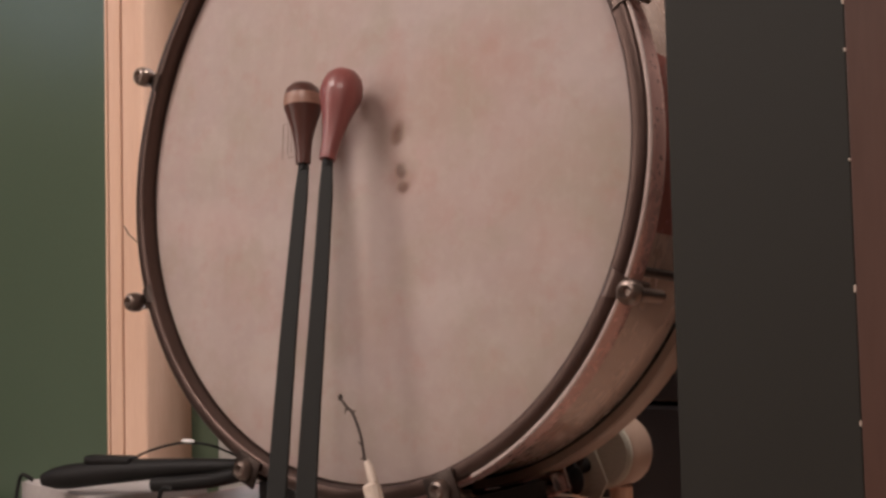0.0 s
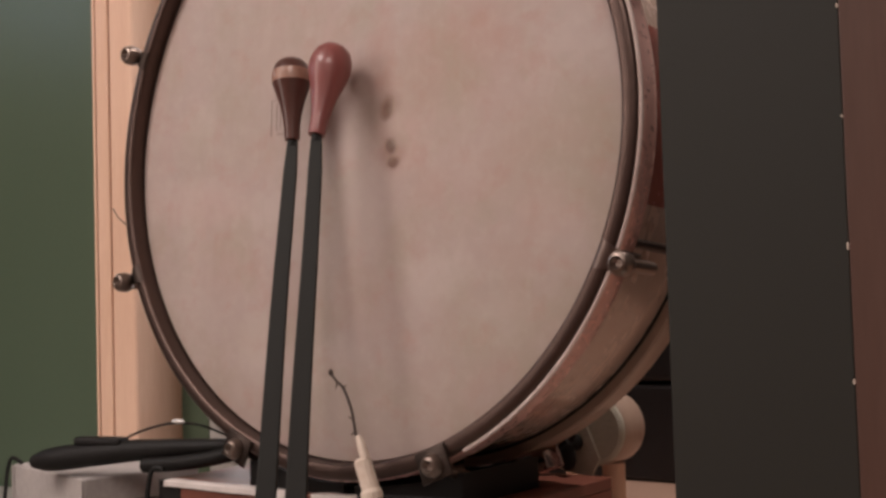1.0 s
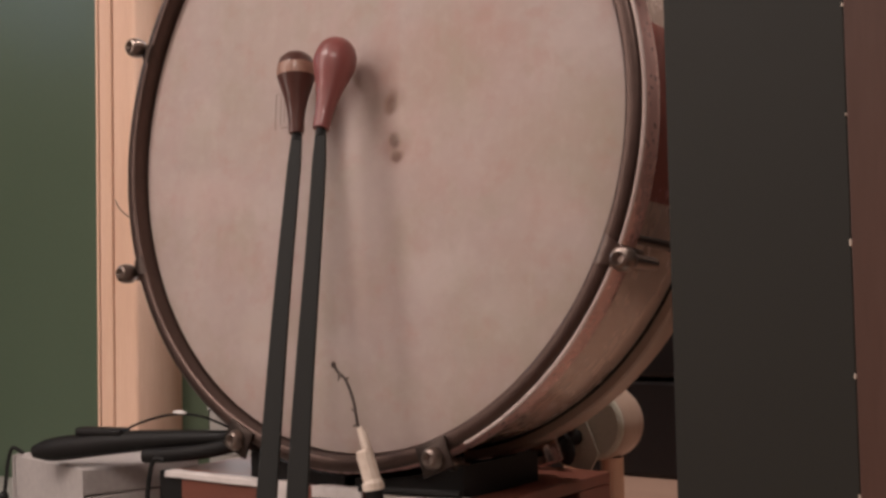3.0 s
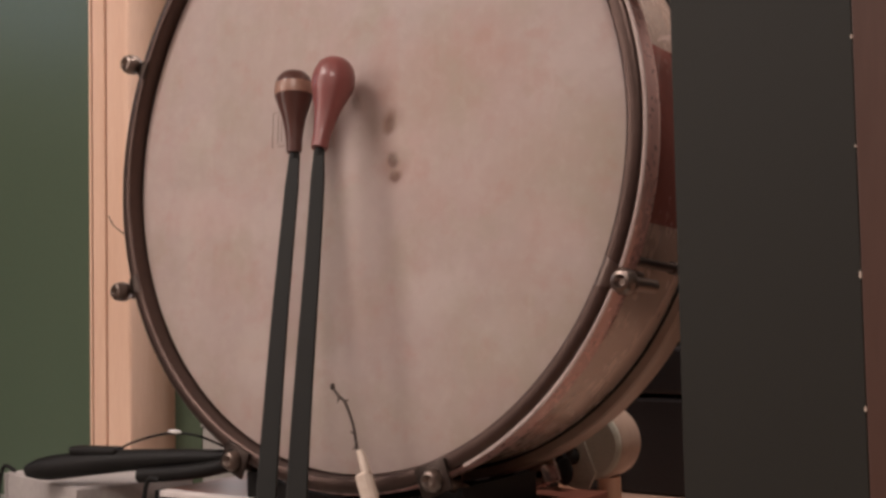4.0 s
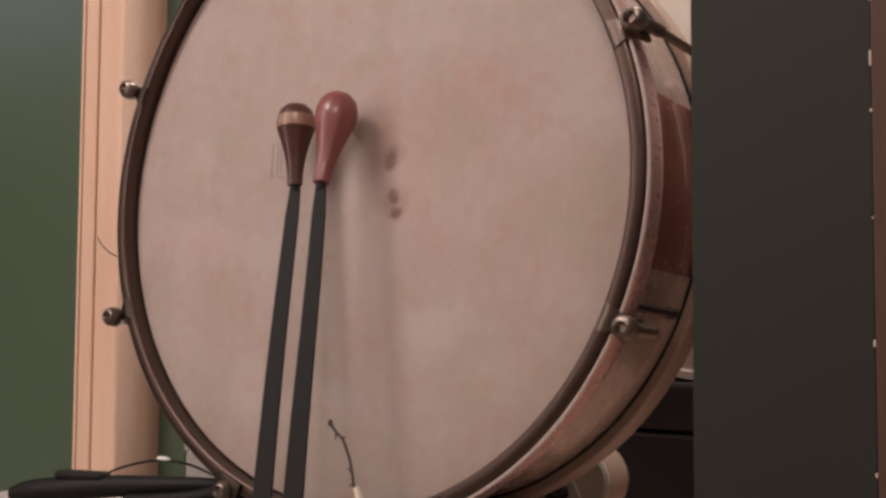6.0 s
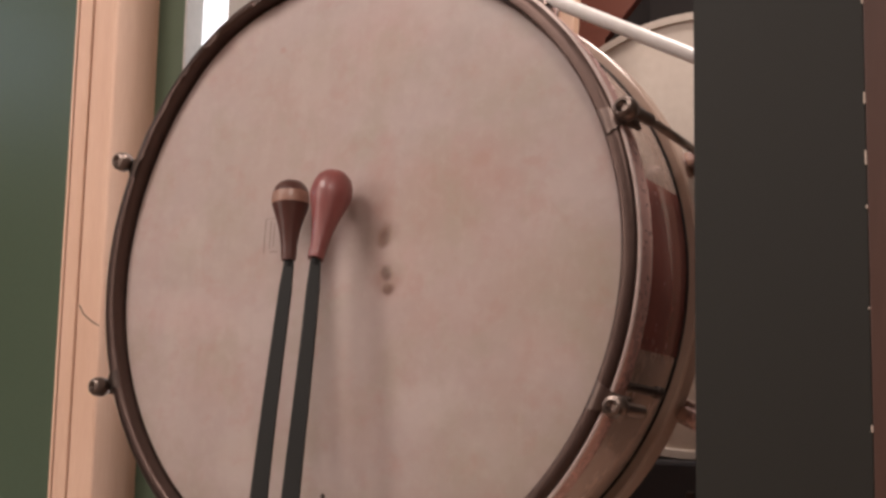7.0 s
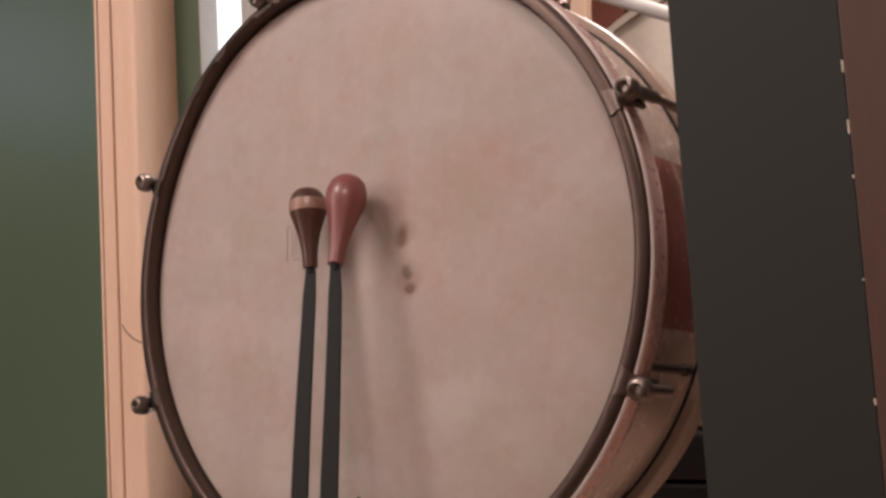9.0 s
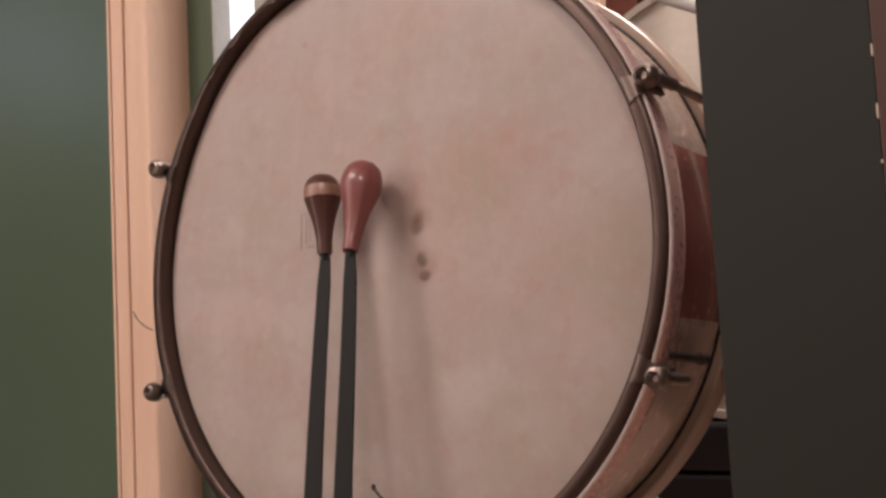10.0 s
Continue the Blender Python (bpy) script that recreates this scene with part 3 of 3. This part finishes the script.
def dark_rod():
    o = thing("black_rod", pose(0.028, -0.0285, CT + 0.0045), "short black rod lying along the cabinet edge", "rod")
    part("bar", tube(curve_points([(0, 0, 0), (0.04, 0.002, 0.0005), (0.08, 0.004, 0.0015), (0.11, 0.006, 0.002)], 12), 0.0034, 10), BLACK, o, "", True)
    part("smudged_tag", box(0.045, 0.075, -0.0005, 0.001, -0.026, -0.010, 0.0004, 1), WOODBROWN, o, "dark brown tag")


dark_rod()


# ---- reams, headset and cables at the end of the table ----
def paper_stack():
    for k, (dx, z0, z1, turn) in enumerate(((0.0012, TOP + 0.0005, TOP + 0.030, -11.5), (0.0, TOP + 0.0312, TOP + 0.062, -12.2))):
        o = thing("paper_ream", pose(-0.37 + dx, -0.035 + dx, z0, 0, 0, turn), "white paper ream in a small slightly askew stack", "paper ream", "stacked reams")
        h = z1 - z0
        part("wrapper", box(-0.205, 0.0, 0.0, 0.145, 0, h, 0.0032, 3), REAMWRAP, o)
        if k:  # its loose wrapper hangs down over the one below
            part("front_flap", box(-0.2048, -0.0004, -0.0016, -0.0002, -0.0295, h - 0.001, 0.0006), REAMWRAP, o)


paper_stack()


def handset():
    """Black plastic handle with a raised block, lying on the reams."""
    a, b = Vector((-0.447, -0.045, 0.678)), Vector((-0.185, 0.03, 0.700))
    o = thing("handset", Matrix.Translation(a), "long black plastic handset with a cable lying on the reams", "handset")
    n = 16
    pts = [(b - a) * (i / n) + Vector((0, 0, 0.004 * math.sin(math.pi * i / n))) for i in range(n + 1)]
    rad = [0.0075, 0.0125, 0.0140, 0.0140, 0.0138, 0.0135, 0.0130, 0.0125, 0.0120, 0.0112, 0.0105, 0.0100, 0.0095, 0.0090, 0.0085, 0.0080, 0.0070]
    part("handle", tube(pts, rad, 18), BLACK, o, "", True)
    blk = box(-0.032, 0.032, -0.010, 0.010, 0.0, 0.010, 0.004, 3)
    bmesh.ops.transform(blk, matrix=Matrix.Translation((b - a) * 0.34 + Vector((0, 0, 0.012))) @ Matrix.Rotation(radians(15), 4, "Z"), verts=blk.verts[:])
    part("raised_block", blk, BLACK, o)
    w = lambda *p: Vector(p) - a
    part("lower_arm", tube(curve_points([w(-0.298, -0.008, 0.678), w(-0.26, 0.0, 0.681), w(-0.22, 0.01, 0.686), w(-0.185, 0.02, 0.694)], 18), 0.0085, 12), BLACK, o, "", True)
    part("cable", tube(curve_points([w(-0.36, 0.0, 0.694), w(-0.33, 0.0, 0.708), w(-0.29, 0.0, 0.719), w(-0.255, 0.0, 0.7245), w(-0.225, 0.01, 0.722), w(-0.20, 0.03, 0.708), w(-0.185, 0.04, 0.700)], 36), 0.0014, 8), BLACK, o, "", True)

    # the glint at the top of the cable, made as a white blob
    part("cable_glint", ball(0.0045, w(-0.251, 0.0, 0.7265), (2.4, 0.7, 0.55), 14), WHITE, o, "small white blob for the glint on the cable", True)


handset()


def cord(name, pts, r, label, tip=None):
    o = thing(name, Matrix.Translation(pts[-1]), label, "cable")
    base = Vector(pts[-1])
    part("wire", tube(curve_points([Vector(p) - base for p in pts], 30), r, 8), BLACK, o, "", True)
    if tip:
        part("tip", ball(tip, (0, 0, tip * 0.8), (1, 1, 1.15), 14), BLACK, o, "", True)


cord("hanging_cable", [(-0.250, -0.022, 0.678), (-0.264, -0.026, 0.676), (-0.2665, -0.032, 0.64), (-0.262, -0.036, TOP + 0.002)], 0.0026, "black cable hanging down beside the paper reams")
cord("earphone", [(-0.546, 0.006, 0.6645), (-0.559, 0.0, 0.671), (-0.564, -0.003, 0.655), (-0.562, -0.007, 0.635), (-0.560, -0.012, 0.6075)], 0.0024, "black earphone hanging over the end of the reams", 0.0062)


# ---- under and behind the drum ----
def cradle():
    o = thing("drum_cradle", pose(0, 0, TOP + 0.066), "black foam cradle holding the bass drum on the cabinet", "cradle")
    for side in (-1, 1):
        b = bmesh.new()
        prof = [(side * 0.20, 0.0), (side * 0.20, 0.062), (side * 0.16, 0.046), (side * 0.11, 0.030), (side * 0.06, 0.018), (side * 0.01, 0.0135), (side * 0.01, 0.0)]
        prof = [(x * 0.66, z * 0.40 + (0.0045 if z else 0)) for x, z in prof]
        f0 = [b.verts.new((x, -0.010, z)) for x, z in prof]
        f1 = [b.verts.new((x, 0.115, z)) for x, z in prof]
        b.faces.new(f0)
        b.faces.new(f1[::-1])
        for i in range(len(prof)):
            b.faces.new((f0[i], f1[i], f1[(i + 1) % len(prof)], f0[(i + 1) % len(prof)]))
        bmesh.ops.recalc_face_normals(b, faces=b.faces[:])
        part("foam_wedge", b, BLACK, o)


cradle()


def spur():
    """Clamp with a wing nut under the shell."""
    o = thing("spur_clamp", pose(0.111, 0.196, 0.6965), "black clamp with wing nut under the bass drum", "clamp")
    part("barrel", tube([(0.0, -0.006, 0.0), (0.004, 0.03, 0.0)], 0.009, 14), BLACK, o, "", True)
    wing = ball(0.012, (-0.009, -0.008, 0.011), (0.8, 0.45, 1.2), 14)
    merge(wing, ball(0.012, (0.011, -0.008, -0.012), (0.8, 0.45, 1.2), 14))
    merge(wing, ball(0.010, (0.016, -0.008, 0.016), (0.6, 0.45, 1.3), 14))
    part("wing_nut", wing, BLACK, o, "", True)
    part("rod", tube([(-0.10, -0.075, -0.010), (-0.03, -0.02, -0.004), (0.0, 0.012, 0.0)], 0.006, 10), BLACK, o, "", True)
    part("bracket", box(-0.055, -0.025, -0.05, 0.0, -0.030, 0.012, 0.003), BLACK, o)
    part("bracket", box(-0.10, -0.07, -0.10, -0.05, -0.030, -0.004, 0.003), BLACK, o)


spur()


def big_mallet():
    o = thing("bass_mallet", pose(0.131, 0.222, TOP + 0.0), "bass mallet with a felt-faced round wooden head, standing upright", "mallet")
    up = Matrix.Translation((0, 0, 0.109))
    b = lathe([(0.0, 0.0), (0.032, 0.0), (0.0355, 0.0025), (0.036, 0.006)], 48)
    bmesh.ops.transform(b, matrix=up, verts=b.verts[:])
    part("felt_face", b, FELT, o, "grey felt face", True)
    b = lathe([(0.036, 0.0062), (0.0378, 0.009), (0.0382, 0.028), (0.0378, 0.046), (0.035, 0.050), (0.0, 0.051)], 48)
    bmesh.ops.transform(b, matrix=up, verts=b.verts[:])
    part("head", b, MAPLE, o, "pale turned wood head", True)
    part("handle", tube([(0.0095, 0.027, 0.0), (0.0095, 0.027, 0.073)], 0.012, 18), PINE, o, "", True)
    b = bmesh.new()
    flap = ((-0.068, 0.079), (-0.030, 0.066), (0.0, 0.061), (0.010, 0.08), (-0.01, 0.128), (-0.026, 0.116))
    f0, f1 = [b.verts.new((x, -0.004, z)) for x, z in flap], [b.verts.new((x, -0.0005, z)) for x, z in flap]
    b.faces.new(f0)
    b.faces.new(f1[::-1])
    for i in range(6):
        b.faces.new((f0[i], f1[i], f1[(i + 1) % 6], f0[(i + 1) % 6]))
    bmesh.ops.recalc_face_normals(b, faces=b.faces[:])
    part("felt_flap", b, FELT, o, "loose grey felt flap")


big_mallet()


def cream_drum():
    o = thing("second_drum", pose(0.14, 0.60, 1.1055), "large cream-headed drum standing on a black case", "drum")
    part("drumhead", lathe([(0.0, 0.0), (0.28, 0.0), (0.297, 0.003)], 96), PAPERY, o, "plain cream head", True)
    part("hoop", lathe([(0.296, 0.003), (0.297, -0.003), (0.3075, -0.003), (0.3085, 0.0), (0.3085, 0.03), (0.30, 0.03)], 96), PAPERY, o, "", True)
    part("shell", lathe([(0.30, 0.03), (0.30, 0.2)], 96), SHELLRED, o, "", True)
    part("lug", ball(0.009, (0.062, -0.004, -0.205), (1, 0.8, 1.2), 14), STEEL, o, "", True)
    part("red_badge", box(0.055, 0.12, -0.002, -0.0004, 0.045, 0.10, 0.0005, 1), SHELLRED, o, "dark red badge")


PAPERY = material("cream_drum_skin", (0.62, 0.54, 0.47), (0.54, 0.46, 0.39), 0.6, 0, 5, 80, 0.1)
cream_drum()


def red_board():
    o = thing("back_board", pose(0, 0.85, TOP), "dark red-brown board with a slanted edge standing behind the drums", "board")
    outline = ((-0.19, 0.0), (-0.10, 0.0), (-0.10, 0.878), (-0.03, 0.952), (-0.03, 1.3), (-0.19, 1.3))
    b = bmesh.new()
    f0, f1 = [b.verts.new((x, 0.0, z)) for x, z in outline], [b.verts.new((x, 0.016, z)) for x, z in outline]
    b.faces.new(f0)
    b.faces.new(f1[::-1])
    for i in range(6):
        b.faces.new((f0[i], f1[i], f1[(i + 1) % 6], f0[(i + 1) % 6]))
    bmesh.ops.recalc_face_normals(b, faces=b.faces[:])
    part("panel", b, CABINET, o)


red_board()


def flight_case():
    o = thing("equipment_case", pose(0.2, 0.74, TOP), "black vinyl equipment case with metal latches", "case")
    part("body", box(-0.38, 0.5, -0.17, 0.2, 0.0, 0.13, 0.006), CASE, o)
    part("lid", box(-0.38, 0.5, -0.17, 0.2, 0.133, 0.1965, 0.006), CASE, o)
    for x in (-0.05, 0.22):
        part("latch", box(x - 0.006, x + 0.006, -0.176, -0.1702, 0.118, 0.158, 0.002), STEEL, o, "small bright latch")
    for x in (-0.06, -0.03, 0.0):
        part("rivet", ball(0.004, (x, -0.171, 0.075), (1, 0.5, 1), 10), STEEL, o, "", True)


flight_case()


def pole():
    o = thing("white_pole", pose(1.48, 0.30, TOP), "white painted pole leaning across behind the drum", "pole")
    part("shaft", tube([(0.0, 0.0, 0.008), (-1.66, 0.0, 0.008 + 0.880)], 0.0085, 18), WHITE, o, "", True)
    part("end_cap", tube([(0.004, 0.0, 0.006), (-0.02, 0.0, 0.0185)], 0.0095, 18), BLACK, o, "", True)


pole()


def plank():
    o = thing("pine_plank", pose(-0.035, 0.50, TOP, 0, 4, 0), "narrow pine plank standing upright behind the drum", "plank")
    part("board", box(-0.035, -0.010, 0.0, 0.018, 0.002, 1.1, 0.002), PINE, o)
    bracket = box(-0.085, -0.036, -0.004, 0.010, 0.79, 0.86, 0.003)
    part("metal_bracket", bracket, NICKEL, o, "bright metal bracket")
    part("wing_bolt", ball(0.012, (-0.055, -0.012, 0.812), (1.6, 0.7, 0.6), 14), NICKEL, o, "", True)


plank()


# ---- unseen lamps added to light the room ----
def key_light_stand():
    # made-up stand for the key lights, out of view
    x, y, z = KEY
    o = thing("key_light_stand", pose(x, y, 0), "tall unseen lamp stand added for the three key lights", "lamp")
    part("base", turned([(0.0, 0.0), (0.34, 0.0), (0.34, 0.015), (0.02, 0.03), (0.0, 0.03)]), BLACK, o, "", True)
    part("pole", tube([(0, -0.31, 0.015), (0, -0.31, z + 0.55)], 0.01, 12), STEEL, o, "", True)
    for dz, power in KEY_LIGHTS:
        part("arm", tube([(0, -0.31, z + dz), (0, -0.285, z + dz)], 0.012, 12), BLACK, o, "", True)


key_light_stand()
# rims round the added overhead fill lights
for cx, cy, r in ((-0.62, -1.4, 0.52), (1.1, -1.6, 0.52), (0.42, 0.40, 0.17)):
    o = thing("fill_light_rim", pose(cx, cy, 2.4), "round white rim of an added, unseen ceiling fill light", "ceiling light", "ceiling lights")
    part("rim", turned([(r, -0.035), (r + 0.015, -0.035), (r + 0.015, -0.001), (r, -0.001)]), WHITE, o, "", True)


def sheen_pane():
    """Unseen framed pane in the side wall, added to put a bluish sheen on the green wall."""
    w = thing("blue_sheen_pane", pose(-2.0, -0.69, 1.80), "unseen bluish glowing pane added for the green wall's sheen", "window", kind="structure")
    part("pane", box(0.002, 0.006, -0.13, 0.13, -0.17, 0.17), BLUEGLOW, w)
    for y0, y1, z0, z1 in ((-0.16, -0.13, -0.20, 0.20), (0.13, 0.16, -0.20, 0.20), (-0.13, 0.13, 0.17, 0.20), (-0.13, 0.13, -0.20, -0.17)):
        part("window_frame", box(0.001, 0.02, y0, y1, z0, z1, 0.002), WHITE, w)


BLUEGLOW = glowing("bluish_glow", (0.60, 0.75, 1.0), 3.0)
sheen_pane()
